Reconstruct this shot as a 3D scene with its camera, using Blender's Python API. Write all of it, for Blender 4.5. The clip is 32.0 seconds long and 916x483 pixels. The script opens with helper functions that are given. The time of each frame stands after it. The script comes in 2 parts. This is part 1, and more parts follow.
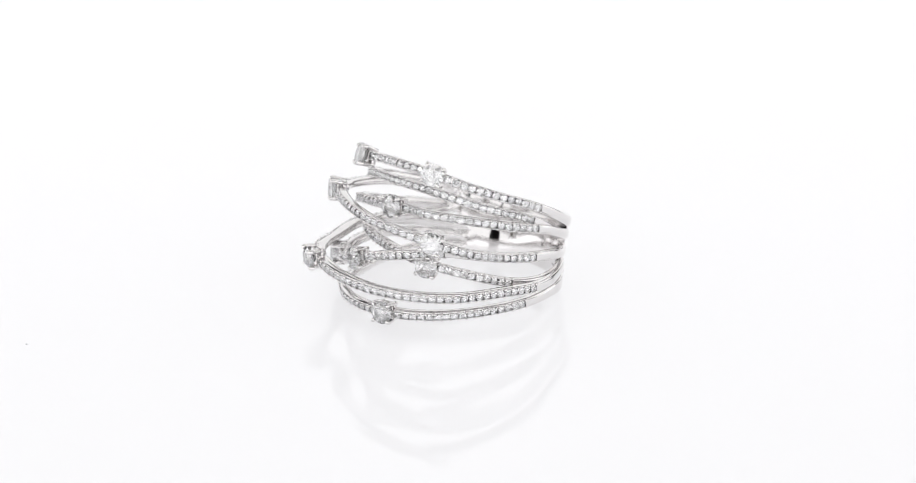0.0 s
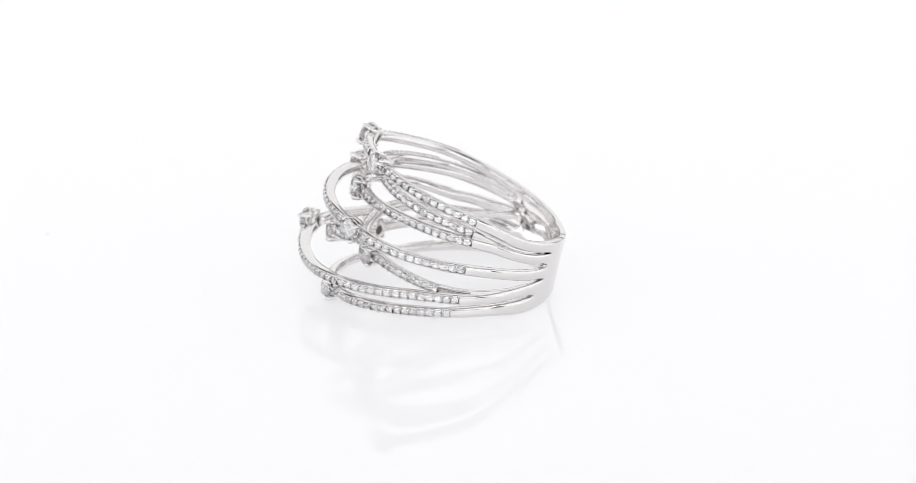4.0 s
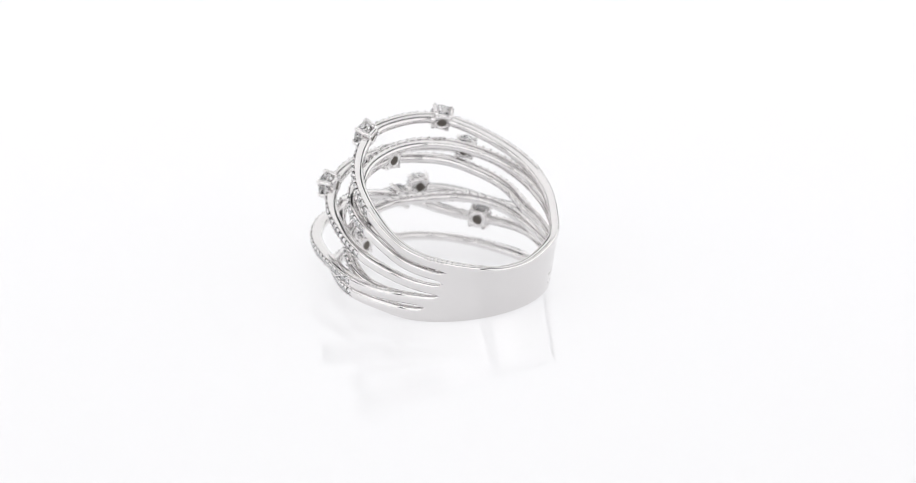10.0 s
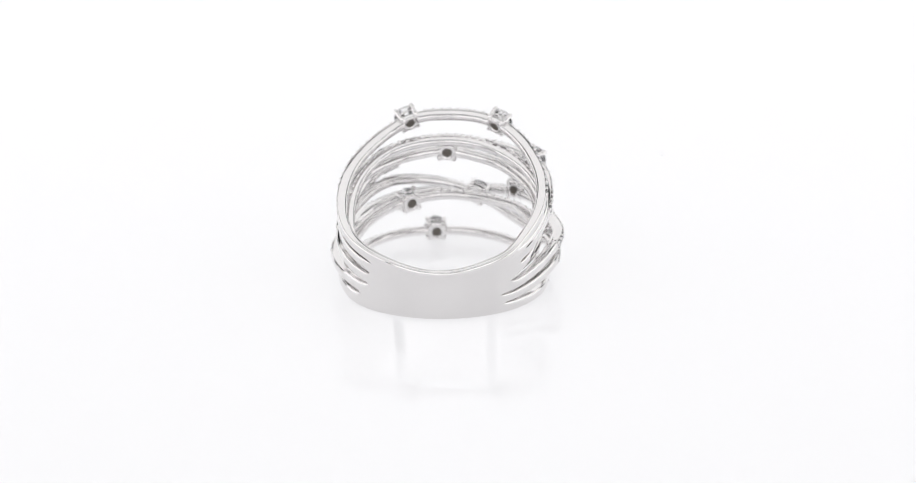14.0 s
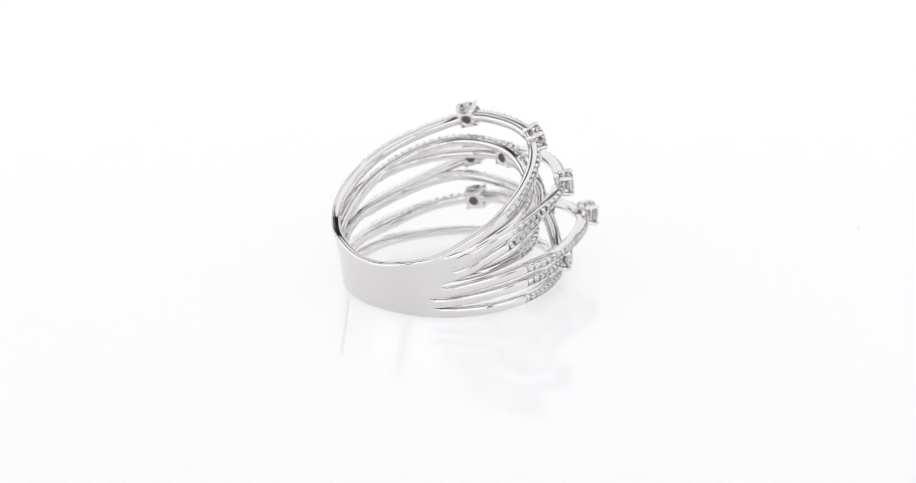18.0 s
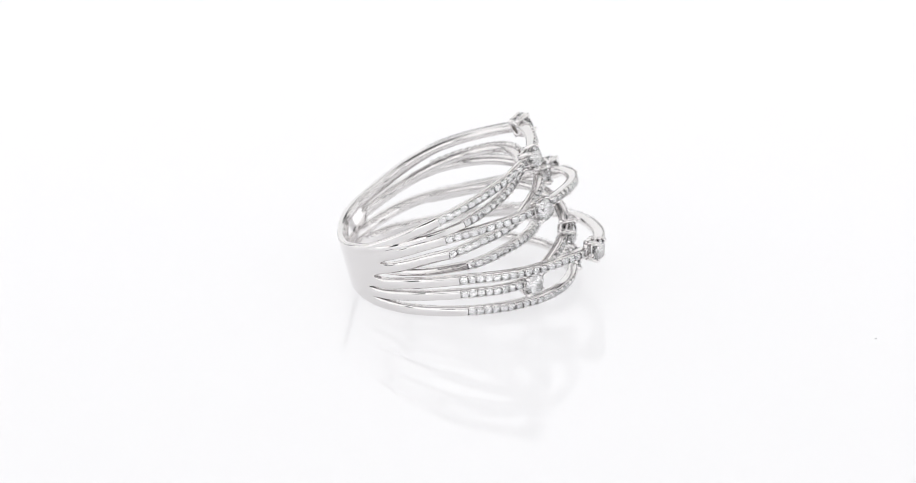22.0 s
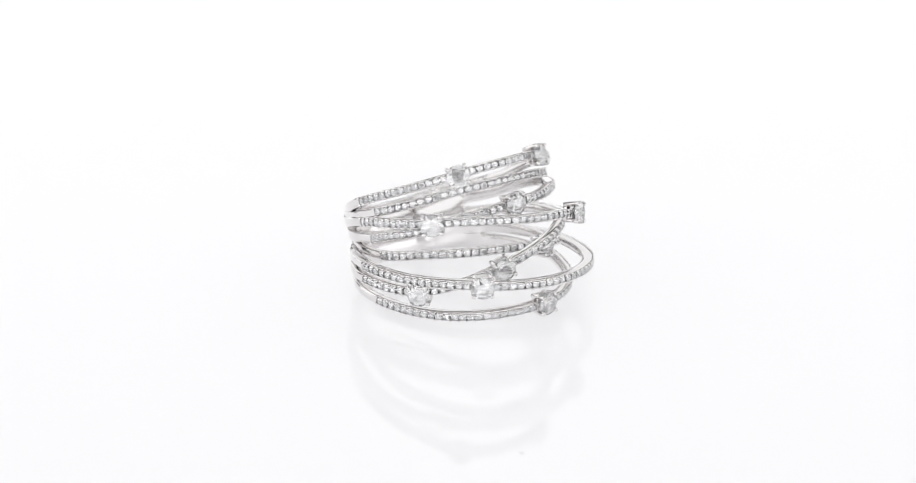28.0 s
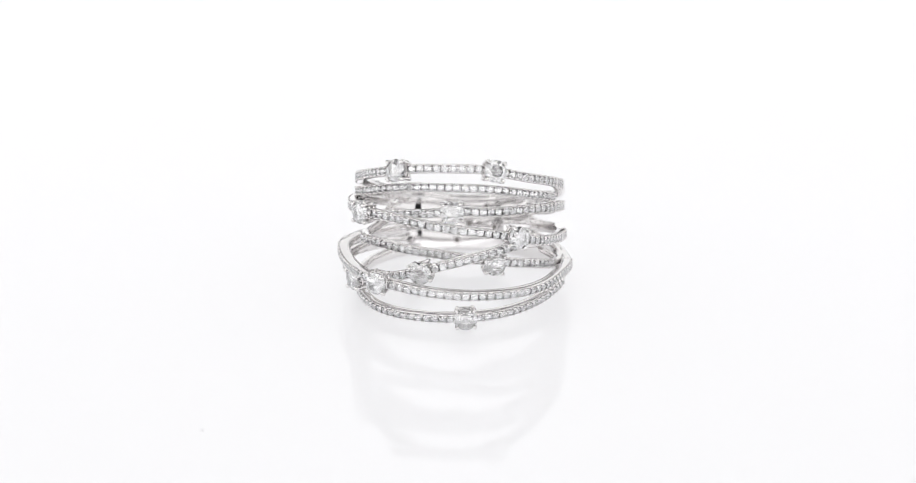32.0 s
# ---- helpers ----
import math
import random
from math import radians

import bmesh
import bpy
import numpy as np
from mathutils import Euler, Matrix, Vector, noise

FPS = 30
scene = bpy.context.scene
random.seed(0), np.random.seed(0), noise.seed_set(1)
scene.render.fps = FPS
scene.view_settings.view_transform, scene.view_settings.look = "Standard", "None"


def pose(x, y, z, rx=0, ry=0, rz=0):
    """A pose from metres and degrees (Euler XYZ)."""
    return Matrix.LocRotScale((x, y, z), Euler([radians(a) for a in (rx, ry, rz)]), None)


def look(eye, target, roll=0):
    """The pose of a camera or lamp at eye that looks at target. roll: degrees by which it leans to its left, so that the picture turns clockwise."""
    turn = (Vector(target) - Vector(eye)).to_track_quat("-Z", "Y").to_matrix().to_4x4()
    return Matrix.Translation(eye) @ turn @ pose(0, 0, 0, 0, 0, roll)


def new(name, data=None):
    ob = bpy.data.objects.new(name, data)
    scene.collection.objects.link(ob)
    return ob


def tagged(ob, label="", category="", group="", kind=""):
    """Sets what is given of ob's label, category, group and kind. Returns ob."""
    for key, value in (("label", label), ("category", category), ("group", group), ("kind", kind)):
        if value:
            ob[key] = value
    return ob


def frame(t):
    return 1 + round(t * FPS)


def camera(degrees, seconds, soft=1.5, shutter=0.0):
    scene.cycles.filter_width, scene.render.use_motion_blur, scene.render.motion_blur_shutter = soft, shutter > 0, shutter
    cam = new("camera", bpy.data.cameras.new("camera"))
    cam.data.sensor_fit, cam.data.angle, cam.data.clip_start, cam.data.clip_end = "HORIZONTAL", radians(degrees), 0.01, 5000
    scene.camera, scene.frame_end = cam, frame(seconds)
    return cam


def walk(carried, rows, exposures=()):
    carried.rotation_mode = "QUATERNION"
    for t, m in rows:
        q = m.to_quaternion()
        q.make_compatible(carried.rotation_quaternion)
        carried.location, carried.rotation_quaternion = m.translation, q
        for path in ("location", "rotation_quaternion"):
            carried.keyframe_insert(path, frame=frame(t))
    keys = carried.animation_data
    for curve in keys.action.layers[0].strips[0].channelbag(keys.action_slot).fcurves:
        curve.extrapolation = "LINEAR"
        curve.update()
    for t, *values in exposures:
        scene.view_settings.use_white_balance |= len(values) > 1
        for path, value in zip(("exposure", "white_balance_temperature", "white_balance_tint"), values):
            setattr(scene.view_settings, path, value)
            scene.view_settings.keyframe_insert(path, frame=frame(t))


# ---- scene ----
cam = camera(10.0, 32.0, soft=0.4)

MM = 0.001
FLOOR_DROP = (75.0 / 19.0 + 0.1) * MM  # height of the aiming point over the table

cam.data.dof.use_dof = True
cam.data.dof.focus_distance = 0.4625
cam.data.dof.aperture_fstop = 32.0

EYE = Vector((0.585 * MM, -0.44145, 0.16611 + FLOOR_DROP))
AIM = Vector((0.585 * MM, 0.0, FLOOR_DROP))
STILL = look(EYE, AIM, roll=-0.54)
walk(cam, [(0.0, STILL), (32.0, STILL)])

# ---- light ----
world = bpy.data.worlds.new("studio")
scene.world = world
world.use_nodes = True
wn = world.node_tree.nodes
wn["Background"].inputs["Color"].default_value = (1.0, 0.995, 1.0, 1.0)
wn["Background"].inputs["Strength"].default_value = 0.12


def softbox(name, eye, target, w, h, power):
    lamp = bpy.data.lights.new(name, "AREA")
    lamp.shape, lamp.size, lamp.size_y, lamp.energy = "RECTANGLE", w, h, power
    lamp.color = (1.0, 0.995, 1.0)
    ob = new(name, lamp)
    ob.matrix_world = look(eye, target)
    return ob


softbox("softbox_top", (0.0, 0.13, 0.75), (0, 0.13, 0), 1.0, 0.86, 3.0)
softbox("softbox_side", (-0.65, 0.0, 0.27), (0, 0, 0.05), 1.1, 0.6, 2.45)
softbox("softbox_side", (0.65, 0.0, 0.27), (0, 0, 0.05), 1.1, 0.6, 2.45)
softbox("softbox_back", (0.0, 0.75, 0.33), (0, 0, 0.05), 1.4, 0.62, 2.9)
softbox("softbox_front", (0.0, -0.85, 0.41), (0, 0, 0.02), 1.8, 0.92, 6.4)
# unseen fill lamp added under the plate, whitens it and weakens contact shadows
softbox("floor_fill_lamp", (0.0, 0.0, -0.15), (0, 0.0001, 0), 1.0, 1.0, 4.16)
scene.view_settings.exposure = 0.0


# ---- materials ----
def material(name, colour, rough=0.5, metal=0.0):
    m = bpy.data.materials.new(name)
    m.use_nodes = True
    b = m.node_tree.nodes["Principled BSDF"]
    b.inputs["Base Color"].default_value = (*colour, 1)
    b.inputs["Roughness"].default_value = rough
    b.inputs["Metallic"].default_value = metal
    return m


def ripple(m, scale, height):
    """The slight waviness of hand-polished metal."""
    t = m.node_tree
    at, n, bp = t.nodes.new("ShaderNodeTexCoord"), t.nodes.new("ShaderNodeTexNoise"), t.nodes.new("ShaderNodeBump")
    n.inputs["Scale"].default_value, n.inputs["Detail"].default_value = scale, 1
    bp.inputs["Strength"].default_value, bp.inputs["Distance"].default_value = 1.0, height
    t.links.new(at.outputs["Object"], n.inputs["Vector"])
    t.links.new(n.outputs["Fac"], bp.inputs["Height"])
    t.links.new(bp.outputs[0], t.nodes["Principled BSDF"].inputs["Normal"])
    return m


def grain(m, scale, low, high, bump=0.0, fine=6.0):
    """Roughness that varies at two scales, with a faint relief."""
    t = m.node_tree
    b = t.nodes["Principled BSDF"]
    at = t.nodes.new("ShaderNodeTexCoord")
    n1, n2 = t.nodes.new("ShaderNodeTexNoise"), t.nodes.new("ShaderNodeTexNoise")
    n1.inputs["Scale"].default_value, n2.inputs["Scale"].default_value = scale, scale * fine
    n1.inputs["Detail"].default_value = 4
    mix = t.nodes.new("ShaderNodeMath")
    mix.operation = "MULTIPLY"
    span = t.nodes.new("ShaderNodeMapRange")
    span.inputs["To Min"].default_value, span.inputs["To Max"].default_value = low, high
    span.inputs["From Min"].default_value, span.inputs["From Max"].default_value = 0.1, 0.4
    for n in (n1, n2):
        t.links.new(at.outputs["Object"], n.inputs["Vector"])
    t.links.new(n1.outputs["Fac"], mix.inputs[0])
    t.links.new(n2.outputs["Fac"], mix.inputs[1])
    t.links.new(mix.outputs[0], span.inputs["Value"])
    t.links.new(span.outputs[0], b.inputs["Roughness"])
    if bump:
        bp = t.nodes.new("ShaderNodeBump")
        bp.inputs["Strength"].default_value, bp.inputs["Distance"].default_value = 1.0, bump
        t.links.new(n2.outputs["Fac"], bp.inputs["Height"])
        t.links.new(bp.outputs[0], b.inputs["Normal"])
    return m


GOLD = grain(material("polished_white_gold", (0.77, 0.756, 0.753), 0.08, 1.0), 700, 0.05, 0.10)
ripple(GOLD, 260, 0.00003)
BAND = grain(material("satin_white_gold", (0.77, 0.756, 0.753), 0.05, 1.0), 500, 0.035, 0.07)
DUST = grain(material("pale_dust", (0.6, 0.6, 0.62), 0.9), 4000, 0.8, 0.95)
SETTING = grain(material("polished_white_gold_setting", (0.79, 0.776, 0.773), 0.07, 1.0), 1.5, 0.05, 0.09)
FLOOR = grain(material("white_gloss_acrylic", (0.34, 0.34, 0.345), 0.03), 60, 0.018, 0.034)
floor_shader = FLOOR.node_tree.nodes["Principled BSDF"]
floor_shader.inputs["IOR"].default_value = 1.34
# the acrylic lets through light from the fill lamp added below it
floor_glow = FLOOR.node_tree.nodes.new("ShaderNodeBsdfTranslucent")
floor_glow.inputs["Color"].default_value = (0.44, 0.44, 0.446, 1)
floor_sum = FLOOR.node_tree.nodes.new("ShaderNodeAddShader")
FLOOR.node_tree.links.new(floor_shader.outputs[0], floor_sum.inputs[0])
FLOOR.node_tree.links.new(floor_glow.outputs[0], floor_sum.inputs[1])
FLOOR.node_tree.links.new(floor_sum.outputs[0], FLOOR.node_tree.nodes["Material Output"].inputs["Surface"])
STUDIO = grain(material("studio_paint", (0.12, 0.12, 0.122), 0.6), 8, 0.5, 0.7)
CAMERA_BLACK = material("camera_body_black", (0.03, 0.03, 0.032), 0.9)


def gem_material(name, tint, scatter, soft):
    m = bpy.data.materials.new(name)
    m.use_nodes = True
    t = m.node_tree
    t.nodes.remove(t.nodes["Principled BSDF"])
    g = t.nodes.new("ShaderNodeBsdfGlass")
    g.inputs["IOR"].default_value, g.inputs["Roughness"].default_value = 2.417, 0.0
    g.inputs["Color"].default_value = (*tint, 1)
    # the facets throw back part of the light themselves
    d, mix = t.nodes.new("ShaderNodeBsdfGlossy"), t.nodes.new("ShaderNodeMixShader")
    d.inputs["Color"].default_value = (0.97, 0.97, 0.98, 1)
    d.inputs["Roughness"].default_value = soft
    mix.inputs[0].default_value = scatter
    t.links.new(g.outputs[0], mix.inputs[1])
    t.links.new(d.outputs[0], mix.inputs[2])
    t.links.new(mix.outputs[0], t.nodes["Material Output"].inputs["Surface"])
    return m


DIAMOND = gem_material("clear_diamond", (1.0, 1.0, 1.0), 0.16, 0.04)
SOLITAIRE = gem_material("bright_diamond", (1.0, 1.0, 1.0), 0.18, 0.07)
# dark colour that paints in the shade of the holes under the stones
HOLE_SHADE = grain(material("hole_shade_grey", (0.16, 0.145, 0.13), 0.6, 0.6), 900, 0.5, 0.75)

# ---- setting ----


def part(name, mesh, mat, parent, label=""):
    if isinstance(mesh, bmesh.types.BMesh):
        data = bpy.data.meshes.new(name)
        mesh.to_mesh(data)
        mesh.free()
        mesh = data
    if mat and not mesh.materials:
        mesh.materials.append(mat)
    ob = new(name, mesh)
    ob.parent = parent
    return tagged(ob, label=label) if label else ob


def mesh_of(name, verts, faces, smooth=True):
    data = bpy.data.meshes.new(name)
    data.from_pydata([tuple(v) for v in verts], [], faces)
    data.update()
    if smooth:
        data.shade_smooth()
    return data


def disc(radius, rim, n=128):
    """A round sheet with a turned-down, rounded rim."""
    prof = [(radius * k, 0.0) for k in (0.1, 0.3, 0.6, 0.9)] + [(radius - 0.003, 0.0), (radius - 0.001, -0.001), (radius, -0.003), (radius, -rim)]
    verts, faces = [Vector((0, 0, 0))], []
    for i in range(n):
        a = i * 2 * math.pi / n
        verts += [Vector((r * math.cos(a), r * math.sin(a), h)) for r, h in prof]
    m = len(prof)
    for i in range(n):
        p, q = 1 + i * m, 1 + ((i + 1) % n) * m
        faces.append((0, p, q))
        for j in range(m - 1):
            faces.append((p + j, p + j + 1, q + j + 1, q + j))
    return verts, faces


turntable = new("turntable")
tagged(turntable, "round glossy white acrylic turntable, whitened by an added lamp below", "turntable")
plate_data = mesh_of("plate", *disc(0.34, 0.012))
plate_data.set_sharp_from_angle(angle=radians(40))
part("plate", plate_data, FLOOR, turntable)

speck = bmesh.new()
bmesh.ops.create_icosphere(speck, subdivisions=2, radius=1.0)
for v in speck.verts:
    v.co *= 1 + 0.18 * math.sin(5 * v.co.x + 3 * v.co.y)
    v.co = Vector((v.co.x * 0.17, v.co.y * 0.10, v.co.z * 0.05)) * MM
speck_ob = part("dust_speck", speck, DUST, turntable, "tiny pale grey speck of dust")
speck_ob.location = Vector((-6.9, 39.3, 0.02)) * MM

floor_data = mesh_of("floor", [(-3, -3, 0), (3, -3, 0), (3, 3, 0), (-3, 3, 0)], [(0, 1, 2, 3)], False)
floor_data.materials.append(STUDIO)
floor_ob = new("floor", floor_data)
floor_ob.location.z = -0.30
tagged(floor_ob, "plain dark grey studio floor under the turntable", "floor", kind="structure")


def studio_slab(name, size, at, label, category):
    bm = bmesh.new()
    bmesh.ops.create_cube(bm, size=1.0)
    bmesh.ops.scale(bm, vec=size, verts=bm.verts[:])
    data = bpy.data.meshes.new(name)
    bm.to_mesh(data)
    bm.free()
    data.materials.append(STUDIO)
    ob = new(name, data)
    ob.location = at
    return tagged(ob, label, category, kind="structure")


studio_slab("wall_north", (6.0, 0.1, 2.9), (0, 3.05, 1.15), "plain dark grey painted studio wall", "wall")
studio_slab("wall_south", (6.0, 0.1, 2.9), (0, -3.05, 1.15), "plain dark grey painted studio wall", "wall")
studio_slab("wall_east", (0.1, 6.2, 2.9), (3.05, 0, 1.15), "plain dark grey painted studio wall", "wall")
studio_slab("wall_west", (0.1, 6.2, 2.9), (-3.05, 0, 1.15), "plain dark grey painted studio wall", "wall")
studio_slab("ceiling", (6.2, 6.2, 0.1), (0, 0, 2.65), "plain dark grey painted studio ceiling", "ceiling")

# panel added in place of the camera body, for its dark reflection in the band
panel = bmesh.new()
bmesh.ops.create_cube(panel, size=1.0)
bmesh.ops.scale(panel, vec=(0.13, 0.02, 0.10), verts=panel.verts[:])
bmesh.ops.bevel(panel, geom=panel.edges[:], offset=0.004, segments=2, affect="EDGES")
panel_data = bpy.data.meshes.new("camera_stand_in")
panel.to_mesh(panel_data)
panel.free()
panel_data.materials.append(CAMERA_BLACK)
panel_ob = new("camera_stand_in", panel_data)
panel_ob.location = (0.0, -0.51, 0.20)
tagged(panel_ob, "black panel behind the lens, standing in for the mirrored camera", "screen", kind="structure")

# ---- ring ----
FRONT = radians(126.0)
CX = CY = -0.42  # the ring's middle off the turning axis, mm

ring = new("diamond_ring")
tagged(ring, "polished white gold ring of crossing diamond strands on white acrylic", "ring")


def place(th, r, z):
    a = radians(th)
    return Vector((CX + r * math.cos(a), CY + r * math.sin(a), z + 0.1))


def outward(th, p, along, tilt):
    """The way a strand faces: tilted up or down in front, square to the leaning band at the back."""
    a = radians(th)
    c = math.cos(a - FRONT)
    up = radians((tilt if c > 0 else 14.0) * c)
    d = Vector((math.cos(a) * math.cos(up), math.sin(a) * math.cos(up), math.sin(up)))
    d -= along * d.dot(along)
    return d.normalized()


def band_r(th, z):
    """Outer radius of the plain band, which leans with the ring."""
    flare = 0.08 * max(0.0, 3.0 - z) * max(0.0, math.cos(radians(th - 255.0))) ** 3
    return 9.72 + (z - 3.0) * 0.27 * math.cos(radians(th) - FRONT - math.pi) + flare


class Path:
    """A smooth line through knots of (degrees round the ring, radius, height), in mm."""

    def __init__(self, knots, tilt):
        self.tilt = tilt
        self.k = sorted((k[0], k[1] if k[1] else band_r(k[0], k[2]) - 0.02, k[2]) for k in knots)
        knots = self.k
        if abs(knots[-1][0] - knots[0][0] - 360) < 1e-6:  # a closed loop goes on smoothly past its ends
            turn = lambda k, d: (k[0] + d, k[1], k[2])
            knots = [turn(k, -360) for k in knots[-4:-1]] + knots + [turn(k, 360) for k in knots[1:4]]
        self.bend(knots)
        pts, steps = [], 900
        t0, t1 = self.k[0][0], self.k[-1][0]
        for i in range(steps + 1):
            th = t0 + (t1 - t0) * i / steps
            pts.append((th, place(th, *self.at(th))))
        self.th = [p[0] for p in pts]
        self.p = [p[1] for p in pts]
        self.s = [0.0]
        for a, b in zip(self.p, self.p[1:]):
            self.s.append(self.s[-1] + (b - a).length)

    def bend(self, knots):
        """Second derivatives of a natural cubic spline through the knots."""
        x = np.array([k[0] for k in knots], float)
        y = np.array([k[1:] for k in knots], float)
        n = len(x)
        h = np.diff(x)
        m, d = np.eye(n), np.zeros((n, 2))
        for i in range(1, n - 1):
            m[i, i - 1], m[i, i], m[i, i + 1] = h[i - 1], 2 * (h[i - 1] + h[i]), h[i]
            d[i] = 6 * ((y[i + 1] - y[i]) / h[i] - (y[i] - y[i - 1]) / h[i - 1])
        self.x, self.y, self.m = x, y, np.linalg.solve(m, d)

    def at(self, th):
        x, y, m = self.x, self.y, self.m
        i = int(np.clip(np.searchsorted(x, th) - 1, 0, len(x) - 2))
        h = x[i + 1] - x[i]
        a, b = (x[i + 1] - th) / h, (th - x[i]) / h
        v = a * y[i] + b * y[i + 1] + ((a**3 - a) * m[i] + (b**3 - b) * m[i + 1]) * h * h / 6
        return float(v[0]), float(v[1])

    def length_at(self, th):
        return float(np.interp(th, self.th, self.s))

    def frame_at(self, s):
        th = float(np.interp(s, self.s, self.th))
        i = min(max(int(np.searchsorted(self.th, th)), 1), len(self.th) - 2)
        t = (self.p[i + 1] - self.p[i - 1]).normalized()
        p = place(th, *self.at(th))
        n = outward(th, p, t, self.tilt)
        return th, p, t, n, n.cross(t)


def brilliant(name, mat):
    """A round brilliant of radius 1: table, crown, girdle, pavilion."""
    pts = []
    for n, r, h, off in ((8, 0.56, 0.30, 0.0), (8, 0.80, 0.17, 0.5), (16, 1.0, 0.03, 0.0), (16, 1.0, -0.03, 0.0), (8, 0.30, -0.655, 0.5), (1, 0.0, -0.892, 0)):
        for i in range(n):
            a = (i + off) * 2 * math.pi / n
            pts.append((r * math.cos(a), r * math.sin(a), h))
    bm = bmesh.new()
    for p in pts:
        bm.verts.new(p)
    bmesh.ops.convex_hull(bm, input=bm.verts[:])
    bmesh.ops.dissolve_limit(bm, angle_limit=0.01, verts=bm.verts[:], edges=bm.edges[:])
    data = bpy.data.meshes.new(name)
    bm.to_mesh(data)
    bm.free()
    data.materials.append(mat)
    return data


GEM = brilliant("brilliant_cut", DIAMOND)
BIG_GEM = brilliant("large_brilliant_cut", SOLITAIRE)


def unit_ball(cuts=1):
    bm = bmesh.new()
    bmesh.ops.create_icosphere(bm, subdivisions=cuts, radius=1.0)
    v = [x.co.copy() for x in bm.verts]
    f = [[x.index for x in g.verts] for g in bm.faces]
    bm.free()
    return v, f


BALL_V, BALL_F = unit_ball(1)


def basis(p, t, n, b, s=1.0):
    m = Matrix.Identity(4)
    for c, v in enumerate((t, b, n)):
        for r in range(3):
            m[r][c] = v[r] * s
    for r in range(3):
        m[r][3] = p[r]
    return m


def scaled(m):
    """mm to metres."""
    return Matrix.Scale(MM, 4) @ m


def ease(x, lo, hi):
    k = min(max((x - lo) / (hi - lo), 0.0), 1.0)
    return k * k * (3 - 2 * k)


def sweep(path, s0, s1, pave, widths, depth=1.05, tuck=0.3, stops=()):
    """The strand's metal: a rounded bar, with a trough for the stones along the paved stretch."""
    steps = int((s1 - s0) / 0.12)
    closed = not tuck
    verts, faces, n = [], [], 15
    for i in range(steps + 1):
        s = s0 + (s1 - s0) * i / steps
        th, p, t, nn, b = path.frame_at(s)
        inside = pave[0] < s < pave[1]
        w = float(np.interp(s, [s0, pave[0], pave[1], s1], [widths[0], widths[1], widths[1], widths[2]]))
        flat = float(np.interp(s, [s0 + 2.5, pave[0], pave[1], s1 - 2.5], [1, 0, 0, 1]))
        dip = 0.30 if inside else -0.015
        lift = -0.12 if inside else 0.0
        h = float(np.interp(s, [s0, s0 + 2.2, pave[0], pave[1], s1 - 2.2, s1], [0.58, 0.63, depth, depth, 0.63, 0.58]))
        for stop in stops:
            h -= (h - 0.42) * (1 - ease(abs(s - stop), 0.5, 0.78))
        near = max(0.0, 1 - (s - s0) / (3 * tuck), 1 - (s1 - s) / tuck) if tuck else 0.0
        w *= 1 - 0.45 * near
        h -= 0.22 * near
        sink = 0.20 * near
        soft_edge = 0.0 if inside else 0.20
        core = 0.34 if inside else 0.34 - 0.16 * flat
        side = min(-0.08, lift - 0.03) - soft_edge
        power = 0.62 - 0.20 * flat
        prof = [(-0.47, lift - soft_edge), (-0.40, lift + 0.02 - soft_edge * 0.4), (-core, lift - dip), (core, lift - dip), (0.40, lift + 0.02 - soft_edge * 0.4), (0.47, lift - soft_edge)]
        for k in range(9):
            c, d = math.cos(math.pi * k / 8), math.sin(math.pi * k / 8)
            prof.append((0.5 * math.copysign(abs(c) ** power, c), side - (h + side) * abs(d) ** power))
        for x, y in prof:
            verts.append((p + b * (x * w) + nn * (y - sink)) * MM)
    if closed:
        del verts[steps * n:]
    for i in range(steps):
        for j in range(n):
            a, c = i * n + j, i * n + (j + 1) % n
            up = (i + 1) % steps * n if closed else (i + 1) * n
            faces.append((a, c, up + (j + 1) % n, up + j))
    if not closed:
        faces.append(tuple(range(n - 1, -1, -1)))
        faces.append(tuple(range(steps * n, steps * n + n)))
    return verts, faces


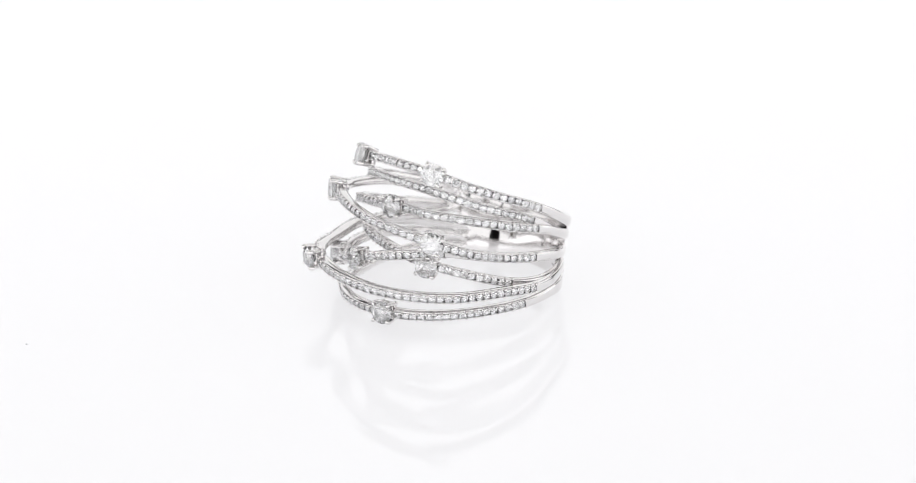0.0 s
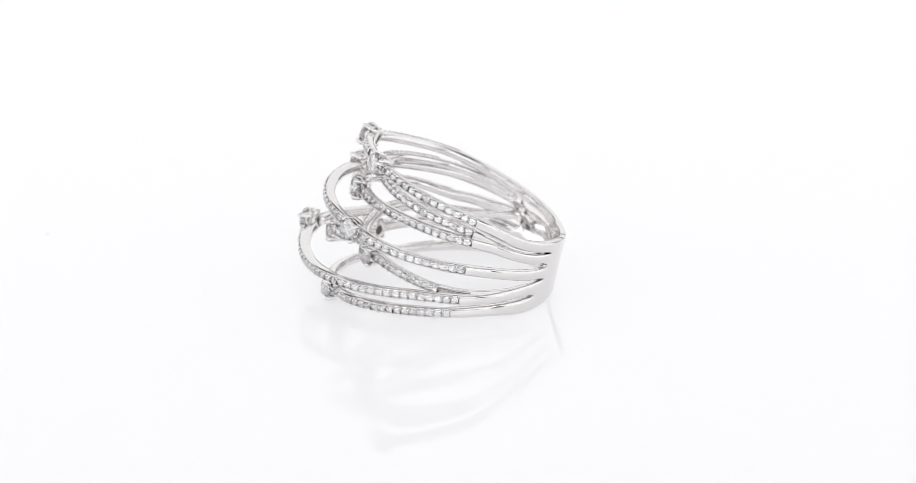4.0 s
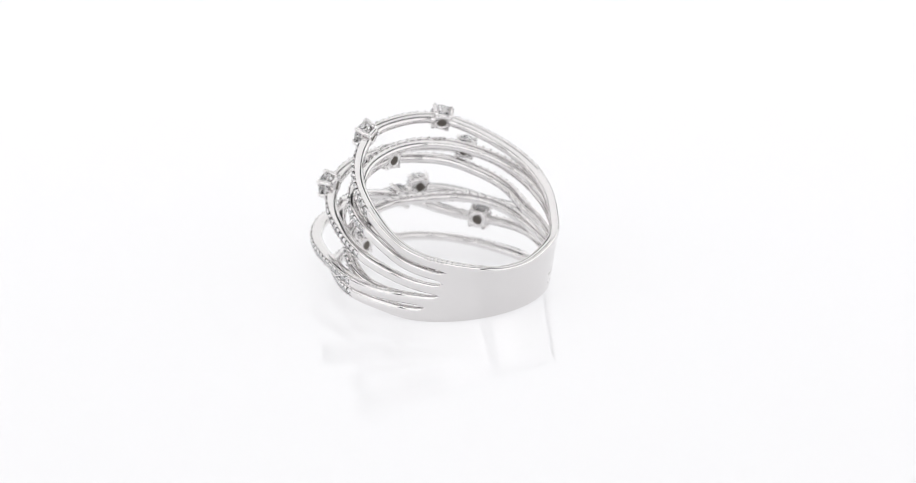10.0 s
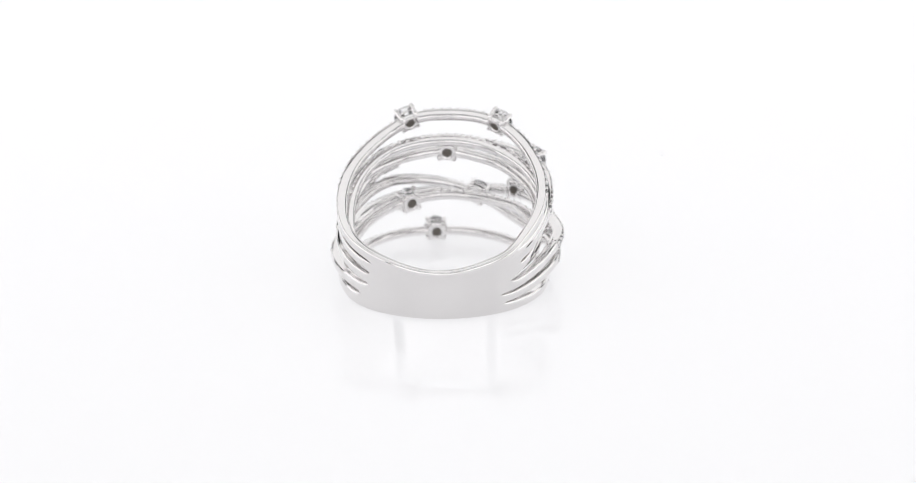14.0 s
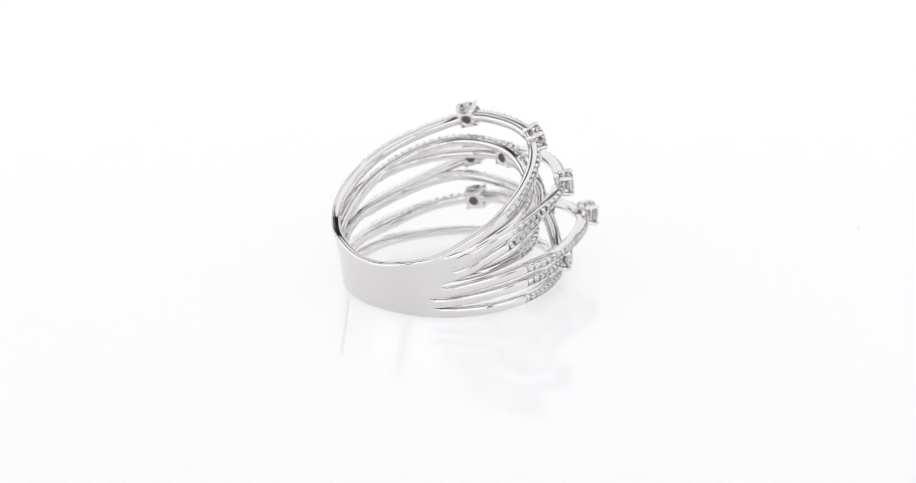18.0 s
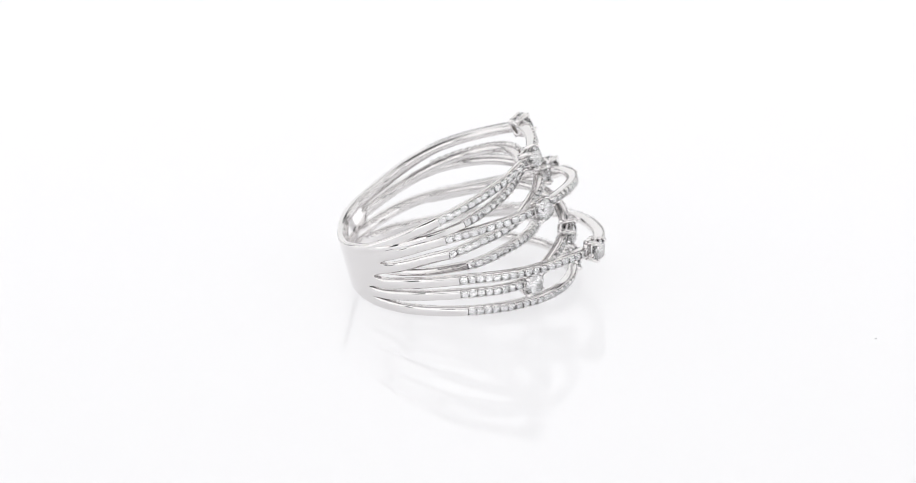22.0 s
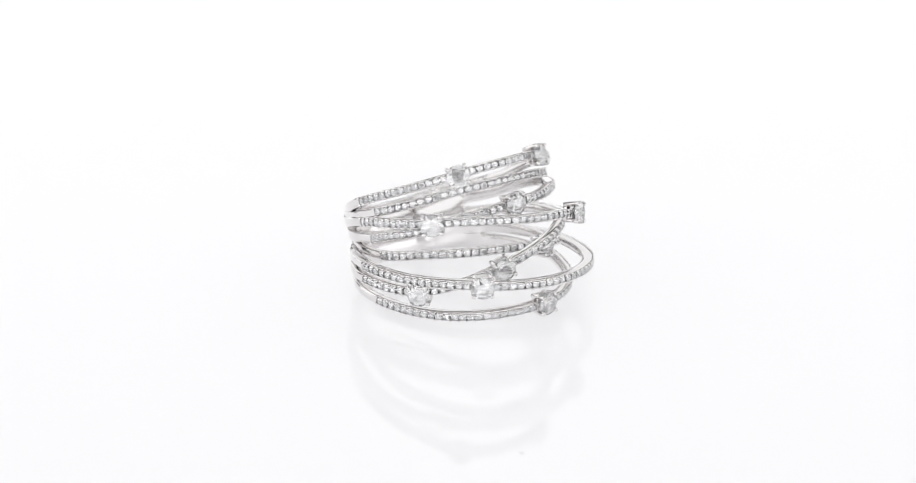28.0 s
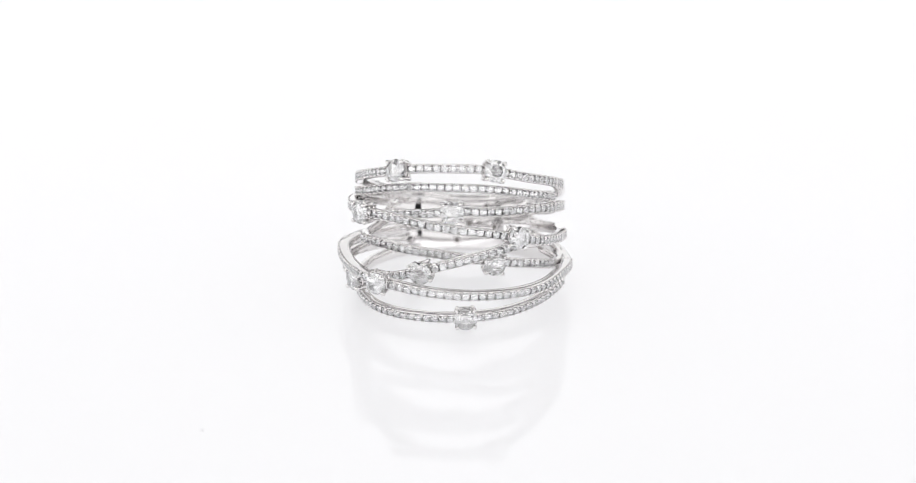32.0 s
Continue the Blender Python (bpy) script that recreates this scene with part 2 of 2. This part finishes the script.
def strand(knots, pave, stones=(), widths=(1.0, 0.84, 1.0), tilt=10.0, depth=1.0, size=0.362, pitch=0.745, tuck=0.3):
    path = Path(knots, tilt)
    ps = (path.length_at(pave[0]), path.length_at(pave[1]))
    path.pave = pave
    path.wide = ([0.0, ps[0], ps[1], path.s[-1]], [widths[0], widths[1], widths[1], widths[2]])
    v, f = sweep(path, 0.0, path.s[-1], ps, widths, depth, tuck, [path.length_at(th) for th in stones])
    data = mesh_of("strand", v, f)
    data.set_sharp_from_angle(angle=radians(32))
    for e in data.edges:
        if all(k % 15 > 5 for k in e.vertices) and (not tuck or max(e.vertices) < len(v) - 30 and min(e.vertices) > 30):
            e.use_edge_sharp = False
    bar = part("strand", data, GOLD, ring)
    cuts = [ps[0]]
    for th in stones:
        cuts += [path.length_at(th) - 0.93, path.length_at(th) + 0.93]
    cuts.append(ps[1])
    bv, bf = [], []
    for lo, hi in zip(cuts[::2], cuts[1::2]):
        count = max(1, round((hi - lo) / pitch))
        step = (hi - lo) / count
        for i in range(count):
            mid = lo + (i + 0.5) * step
            th, p, t, n, b = path.frame_at(mid)
            g = part("diamond", GEM, None, bar)
            spin = Matrix.Rotation(random.uniform(0, 0.8), 4, "Z") @ Matrix.Rotation(random.gauss(0, 0.06), 4, "X") @ Matrix.Rotation(random.gauss(0, 0.06), 4, "Y")
            g.matrix_basis = scaled(basis(p - n * 0.03, t, n, b, size)) @ spin
        for i in range(count + 1):
            th, p, t, n, b = path.frame_at(lo + i * step)
            for side in (-1, 1):
                base = len(bv)
                for dt in (-0.16, 0.16):
                    for db, dn in ((0.20, -0.42), (0.405, -0.42), (0.405, -0.11), (0.36, -0.06), (0.24, -0.10)):
                        bv.append((p + t * dt + b * (side * db) + n * dn) * MM)
                bf += [[base + k for k in q] for q in ((0, 1, 2, 3, 4), (9, 8, 7, 6, 5), (0, 5, 6, 1), (1, 6, 7, 2), (2, 7, 8, 3), (3, 8, 9, 4), (4, 9, 5, 0))]
                for end in (-1, 1):
                    c = p + b * (side * 0.33) + t * (end * 0.07)
                    base = len(bv)
                    for q in BALL_V:
                        bv.append((c + t * (q.x * 0.08) + b * (q.y * 0.115) + n * (q.z * 0.135)) * MM)
                    bf += [[k + base for k in face] for face in BALL_F]
    tagged(part("bead_setting", mesh_of("bead_setting", bv, bf), GOLD, bar), kind="stuff")
    return path


def tube(points, radii, n=10):
    """A round bar through points, with a rounded far end."""
    verts, faces = [], []
    pts, rad = list(points), list(radii)
    end = (pts[-1] - pts[-2]).normalized()
    for k in (0.5, 0.87, 1.0):
        pts.append(points[-1] + end * radii[-1] * k)
        rad.append(radii[-1] * math.sqrt(max(1 - k * k, 0.004)))
    for i, p in enumerate(pts):
        d = (pts[min(i + 1, len(pts) - 1)] - pts[max(i - 1, 0)]).normalized()
        u = d.cross(Vector((0.3, 0.2, 0.93)) if abs(d.z) < 0.8 else Vector((1, 0, 0))).normalized()
        w = d.cross(u)
        for k in range(n):
            a = k * 2 * math.pi / n
            verts.append(p + (u * math.cos(a) + w * math.sin(a)) * rad[i])
    for i in range(len(pts) - 1):
        for k in range(n):
            a, c = i * n + k, i * n + (k + 1) % n
            faces.append((a, c, c + n, a + n))
    faces.append(tuple(range(n - 1, -1, -1)))
    faces.append(tuple(range((len(pts) - 1) * n, len(pts) * n)))
    return verts, faces


def collar(rings, n=32, square=2):
    """A closed outline of (radius, height) carried round the upright; a higher power squares the round."""
    verts, faces, m = [], [], len(rings)
    for i in range(n):
        a = i * 2 * math.pi / n
        c, s = math.cos(a), math.sin(a)
        k = (abs(c) ** square + abs(s) ** square) ** (-1 / square)
        for r, h in rings:
            q = k if r > 0.5 else 1.0
            verts.append(Vector((r * q * c, r * q * s, h)))
    for i in range(n):
        for j in range(m):
            a, c = i * m + j, i * m + (j + 1) % m
            d, e = ((i + 1) % n) * m + j, ((i + 1) % n) * m + (j + 1) % m
            faces.append((a, d, e, c))
    return verts, faces


BASE = mesh_of("basket", *collar([(0.40, -1.26), (0.64, -1.26), (0.70, -1.20), (0.73, -0.96), (0.70, -0.88), (0.62, -0.86), (0.40, -1.04)], 40, 4))
GALLERY = mesh_of("gallery_rail", *collar([(0.70, -0.55), (0.76, -0.55), (0.79, -0.51), (0.79, -0.45), (0.75, -0.41), (0.70, -0.43)], 40, 4))
# disc closing the bored hole, dark to give the hole's shade
SHADE_DISC = mesh_of("hole_shade_disc", *collar([(0.0005, -1.20), (0.41, -1.20), (0.41, -1.16), (0.0005, -1.16)], 20), False)
SHADE_DISC.materials.append(HOLE_SHADE)
# polished disc added out of sight to throw light back up through the stone
STONE_MIRROR = mesh_of("stone_reflector", *collar([(0.0005, -1.13), (0.43, -1.13), (0.46, -1.07), (0.0005, -1.10)], 20))
STONE_MIRROR.materials.append(SETTING)
for data in (BASE, GALLERY):
    data.materials.append(SETTING)
CLAWS = []
for k in range(4):
    a = radians(45 + 90 * k)
    d = Vector((math.cos(a), math.sin(a), 0))
    up = Vector((0, 0, 1))
    c = mesh_of("claw", *tube([d * 0.83 - up * 1.17, d * 0.91 - up * 0.7, d * 0.99 - up * 0.2, d * 1.02 + up * 0.0, d * 1.0 + up * 0.10, d * 0.93 + up * 0.16], [0.19, 0.21, 0.20, 0.19, 0.18, 0.14]))
    c.materials.append(SETTING)
    CLAWS.append(c)


def solitaire(path, th, r, z, size=0.95, turn=0.0, tilt=None):
    """A claw setting with its larger stone, on a strand."""
    _, p0, t, n, b = path.frame_at(path.length_at(th))
    n = (outward(th, p0, Vector((0, 0, 0)), path.tilt if tilt is None else tilt) * 0.9 + n * 0.1).normalized()
    t = (t - n * t.dot(n)).normalized()
    b = n.cross(t)
    p = place(th, r, z) + n * 0.02
    m = scaled(basis(p, t, n, b, 1.1)) @ Matrix.Rotation(radians(turn), 4, "Z")
    setting = part("claw_setting", BASE, None, ring)
    setting.matrix_basis = m
    part("gallery_rail", GALLERY, None, setting)
    part("hole_shade_disc", SHADE_DISC, None, setting, "dull grey disc painted as the shade in the bored hole under the stone")
    part("stone_reflector", STONE_MIRROR, None, setting)
    for c in CLAWS:
        part("claw", c, None, setting)
    g = part("solitaire_diamond", BIG_GEM, None, setting, "round brilliant-cut clear diamond")
    g.matrix_basis = Matrix.Scale(size, 4)


# strands from the uppermost to the lowest
A = strand([(-54, 0, 4.31), (-44, 0, 4.40), (-35, 0, 4.70), (-26, 0, 5.08), (-14, 0, 5.71), (-4, 10.0, 6.53), (8, 9.82, 7.58), (30, 9.34, 9.45), (50, 8.78, 10.86), (70, 8.5, 12.06), (90, 8.33, 13.08), (110, 7.96, 13.62),
            (130, 7.76, 13.71), (150, 7.92, 13.5), (170, 8.13, 12.6), (190, 8.48, 11.48), (210, 9.03, 10.25), (230, 9.74, 8.58), (248, 0, 6.76), (262, 0, 5.83), (275, 0, 5.26), (287, 0, 4.78), (297, 0, 4.42), (306, 0, 4.31)],
           (25.5, 222.5), (93.1, 155.4), (1.05, 0.84, 1.05), 24, 1.0, tuck=0)
solitaire(A, 93.1, 8.75, 13.24)
solitaire(A, 155.4, 8.45, 13.42)
B = strand([(-20, 0, 5.32), (-12, 0, 5.7), (0, 10.05, 6.3), (10, 9.77, 6.85), (30, 9.45, 8.12), (50, 8.75, 9.36), (70, 7.94, 10.4), (90, 7.22, 11.15), (110, 6.9, 11.5), (130, 6.83, 11.57),
            (150, 7.07, 11.41), (170, 7.69, 10.89), (190, 8.22, 9.94), (210, 8.55, 8.8), (230, 9.0, 7.3), (245, 9.4, 5.9), (265, 9.86, 4.7)],
           (39.5, 221), (), (0.8, 0.82, 0.7), 22, 0.98)
C = strand([(-20, 0, 3.55), (-12, 0, 3.85), (8, 9.3, 4.7), (20, 8.9, 5.3), (30, 8.74, 5.68), (50, 8.98, 6.85), (70, 9.07, 7.88), (90, 8.72, 8.96), (110, 8.49, 9.51), (130, 8.43, 9.89),
            (150, 8.51, 9.67), (170, 8.57, 9.32), (190, 8.92, 8.75), (210, 9.37, 7.92), (230, 9.7, 6.85), (248, 0, 5.45), (260, 0, 4.75), (275, 0, 4.2)],
           (31, 219.5), (128.7,), (0.95, 0.84, 0.85), 10, 0.98)
solitaire(C, 128.7, 8.87, 9.97)
D = strand([(-20, 0, 4.65), (-12, 0, 5.05), (0, 10.0, 5.68), (8, 9.85, 6.2), (30, 9.62, 7.46), (50, 9.84, 8.31), (70, 10.46, 9.04), (90, 10.8, 9.57), (110, 11.22, 9.68), (130, 11.6, 9.34),
            (150, 11.6, 8.62), (170, 11.06, 7.22), (190, 10.08, 6.02), (210, 9.77, 5.23), (230, 9.8, 4.5), (248, 0, 3.7), (260, 0, 3.25), (272, 0, 3.0)],
           (29, 216), (80.8, 158.8), (0.9, 0.84, 0.95), 8, 1.00)
solitaire(D, 80.8, 11.17, 9.41)
solitaire(D, 158.8, 11.94, 8.22)
E = strand([(-10, 9.68, 3.75), (10, 8.95, 3.85), (30, 8.71, 4.25), (50, 8.74, 4.85), (70, 8.42, 5.43), (90, 8.12, 5.62), (110, 8.02, 5.67), (130, 8.42, 5.61),
            (150, 8.88, 5.17), (170, 9.18, 4.52), (190, 9.28, 3.58), (205, 9.3, 2.9), (225, 9.5, 2.4), (255, 9.4, 2.1)],
           (41.5, 201), (152.5,), (0.6, 0.82, 0.7), 5, 0.90)
solitaire(E, 152.5, 9.32, 5.02)
F = strand([(-20, 0, 1.36), (-8, 0, 1.46), (2, 9.5, 1.7), (18, 9.75, 2.1), (36, 10.2, 2.5), (50, 10.45, 2.62), (70, 10.6, 2.73), (90, 10.4, 3.42), (110, 10.7, 4.68), (130, 10.72, 5.83),
            (150, 10.45, 6.52), (162, 10.2, 6.7), (176, 9.95, 6.35), (190, 9.7, 5.8), (208, 9.5, 5.1), (226, 9.48, 4.5)],
           (36.5, 163.5), (73.9, 114.2), (0.85, 0.84, 0.8), 0, 0.95, tuck=0.8)
solitaire(F, 73.9, 11.1, 2.71)
solitaire(F, 114.2, 11.15, 4.93)
G = strand([(-20, 0, 2.45), (-8, 0, 2.55), (2, 9.6, 2.83), (18, 9.7, 3.28), (30, 9.98, 3.63), (50, 10.84, 4.06), (70, 11.48, 4.11), (90, 12.91, 4.5), (110, 13.77, 4.39), (130, 13.86, 3.99),
            (150, 13.58, 3.68), (170, 12.4, 3.26), (190, 11.0, 2.92), (210, 10.4, 2.5), (230, 9.85, 2.15), (248, 0, 2.08), (258, 0, 1.98), (270, 0, 1.93)],
           (36, 212.5), (101.1,), (1.0, 0.84, 1.05), -4, 1.05)
solitaire(G, 101.1, 14.23, 4.66)
H = strand([(-20, 0, 0.42), (-8, 0, 0.44), (2, 9.28, 0.46), (18, 9.32, 0.5), (30, 9.28, 0.5), (50, 9.35, 0.45), (70, 9.85, 0.45), (90, 10.7, 0.58), (110, 11.25, 0.74), (130, 11.4, 0.84),
            (150, 11.25, 0.92), (170, 10.6, 0.97), (190, 9.98, 1.0), (210, 9.75, 1.0), (230, 9.55, 0.9), (248, 0, 0.72), (258, 0, 0.64), (270, 0, 0.6)],
           (41, 208), (134.9,), (0.95, 0.84, 1.3), -18, 0.90)
solitaire(H, 134.9, 11.83, 1.08, tilt=6.0)


def bar_edges(path, th):
    """Height of a strand's middle and half its height there, and how far it lies off the band's surface."""
    th = min(max(th, path.k[0][0]), path.k[-1][0])
    s = path.length_at(th)
    _, _, t, _, _ = path.frame_at(s)
    r, z = path.at(th)
    half = 0.5 * float(np.interp(s, *path.wide)) / max(0.6, math.sqrt(1 - t.z * t.z)) * 0.97 + 0.03
    return z, half, r - band_r(th, z)


def shank():
    """The plain band at the back: one bent plate whose two ends are slit into the fingers that carry the strands."""
    west, east = (H, G, D, C, A, A), (H, F, G, C, D, A)
    slit_w = (258.0, 266.3, 267.7, 270.0, None)
    slit_e = (343.8, 341.8, 347.4, 352.6, 361.0)
    verts, faces = [], []
    deg = math.radians(1) * 9.7

    def cut(i, th):
        """Millimetres past the end of the slit between strips i and i + 1."""
        if th < 305:
            return (slit_w[i] - th) * deg if slit_w[i] else -9.0
        return (th - slit_e[i]) * deg

    def spans(th):
        """Middle, half height and offset of the six strips at an angle round the ring."""
        if th <= 272:
            rows = [list(bar_edges(p, th)) for p in west]
            z, half, off = rows[4]
            rows[4], rows[5] = [z - half / 2, half / 2, off], [z + half / 2, half / 2, off]
            return rows
        if th >= 338:
            return [list(bar_edges(p, th - 360)) for p in east]
        lo, hi, k = spans(272), spans(338), (th - 272) / 66
        rows = [[a + (b - a) * k for a, b in zip(p, q)] for p, q in zip(lo, hi)]
        z, half, _ = bar_edges(A, th if th < 306 else th - 360)
        top = rows[5][0] + rows[5][1]
        shift = z + half - top
        return [[r[0] + shift * (j / 5) ** 1.5, r[1], r[2]] for j, r in enumerate(rows)]

    for j in range(6):
        first, last = west[j].pave[1] + 0.3, east[j].pave[0] + 359.7
        n = int((last - first) * 2.2)
        shown, start = [], len(verts)
        for c in range(n + 1):
            th = first + (last - first) * c / n
            rows = spans(th)
            z, half, off = rows[j]
            lo, hi, rim, merged = z - half, z + half, [1.0, 1.0], [False, False]
            for side, i in ((0, j - 1), (1, j)):
                if not 0 <= i < 5:
                    continue
                past = cut(i, th)
                near = rows[i][0] + rows[i][1], rows[i + 1][0] - rows[i + 1][1]
                mid = (near[0] + near[1]) / 2
                k = 1 - min(max(past / 0.4, 0.0), 1.0)
                q = 1 - math.sqrt(max(0.0, 1 - k * k))
                tight = min(near[0], mid - 0.015) if side else max(near[1], mid + 0.015)
                free = near[0] if side else near[1]
                own = tight + (free - tight) * ease(past, 2.5, 8.0)
                own += (mid - own) * q
                lo, hi = (lo, own) if side else (own, hi)
                rim[side] = ease(past, -0.02, 0.8)
                merged[side] = past <= 0
            flat = max(cut(i, th) for i in (j - 1, j) if 0 <= i < 5)
            if j == 0:
                lo += (-0.09 - lo) * (1 - ease(flat, -2.0, 5.0))
            mid = (lo + hi) / 2
            own = ease(flat, 0.0, 0.9)
            order = sorted((r[0], r[2]) for r in rows)
            heights, offsets = [r[0] for r in order], [r[1] for r in order]
            proud = 0.03
            bottom, top = rows[0][0] - rows[0][1], rows[5][0] + rows[5][1]
            wall = hi - lo
            d = [x * min(1.0, 1.05 * wall) for x in (0.0, 0.02, 0.06, 0.13, 0.22, 0.33)]
            outer = [lo + x for x in d] + [lo + wall * x for x in (0.36, 0.5, 0.64)] + [hi - x for x in d[::-1]]
            inner = [hi - x for x in d] + [mid] + [lo + x for x in d[::-1]]

            def lie(h):
                shared = float(np.interp(h, heights, offsets))
                return band_r(th, h) + shared + (off - shared) * own

            def roll(h):
                out = 0.0
                for e, gap, size, drop in ((rim[0], h - lo, 0.33, 0.19 if j else 0.22), (rim[1], hi - h, 0.33, 0.19 if j < 5 else 0.24)):
                    if gap < size:
                        out += e * drop * (1 - math.sqrt(max(0.0, 1 - (1 - gap / size) ** 2)))
                return out

            for h in outer:
                verts.append(place(th, lie(h) + proud - roll(h), h) * MM)
            for h in inner:
                x = 2 * (h - bottom) / (top - bottom) - 1
                deep = 0.66 + 0.12 * ease(flat, 0.0, 4.0) + 0.15 * max(0.0, 1 - x * x) * (1 - ease(flat, -1.0, 1.0))
                verts.append(place(th, lie(h) - deep + roll(h), h) * MM)
            shown.append(merged)
        m, o = 28, 15
        for c in range(n):
            p, q = start + c * m, start + (c + 1) * m
            for i in range(m):
                if (i == o - 1 and shown[c][1] and shown[c + 1][1]) or (i == m - 1 and shown[c][0] and shown[c + 1][0]):
                    continue
                k = (i + 1) % m
                faces.append((p + i, q + i, q + k, p + k))
        faces.append(tuple(start + i for i in range(m)))
        faces.append(tuple(start + n * m + i for i in range(m - 1, -1, -1)))
    data = mesh_of("shank", verts, faces)
    data.set_sharp_from_angle(angle=radians(40))
    return part("shank", data, BAND, ring, "wide plain polished white gold band slit into fingers")


band = shank()
MARK = material("engraved_gold", (0.55, 0.50, 0.43), 0.45, 1.0)
mark_v, mark_f = [], []
for k, (th, wide) in enumerate(((285.5, 0.30), (289.0, 0.36), (292.6, 0.26), (296.0, 0.34))):
    half = math.degrees(wide / 2 / 9.0)
    base = len(mark_v)
    for dr in (0.795, 0.815):
        for dth, dz in ((-half, -0.24), (half, -0.24), (half, 0.24), (-half, 0.24)):
            z = 2.95 + dz
            mark_v.append(place(th + dth, band_r(th + dth, z) - dr, z) * MM)
    mark_f += [[base + q for q in f] for f in ((4, 5, 6, 7), (0, 1, 5, 4), (1, 2, 6, 5), (2, 3, 7, 6), (3, 0, 4, 7))]
part("hallmark", mesh_of("hallmark", mark_v, mark_f, False), MARK, band, "small worn stamp inside the band")


def motions():
    rows = []
    for k in range(33):
        rows.append((float(k), pose(0, 0, 0, 0, 0, 100.356 - 10.0724 * k)))
    walk(ring, rows)
    walk(turntable, rows)


motions()
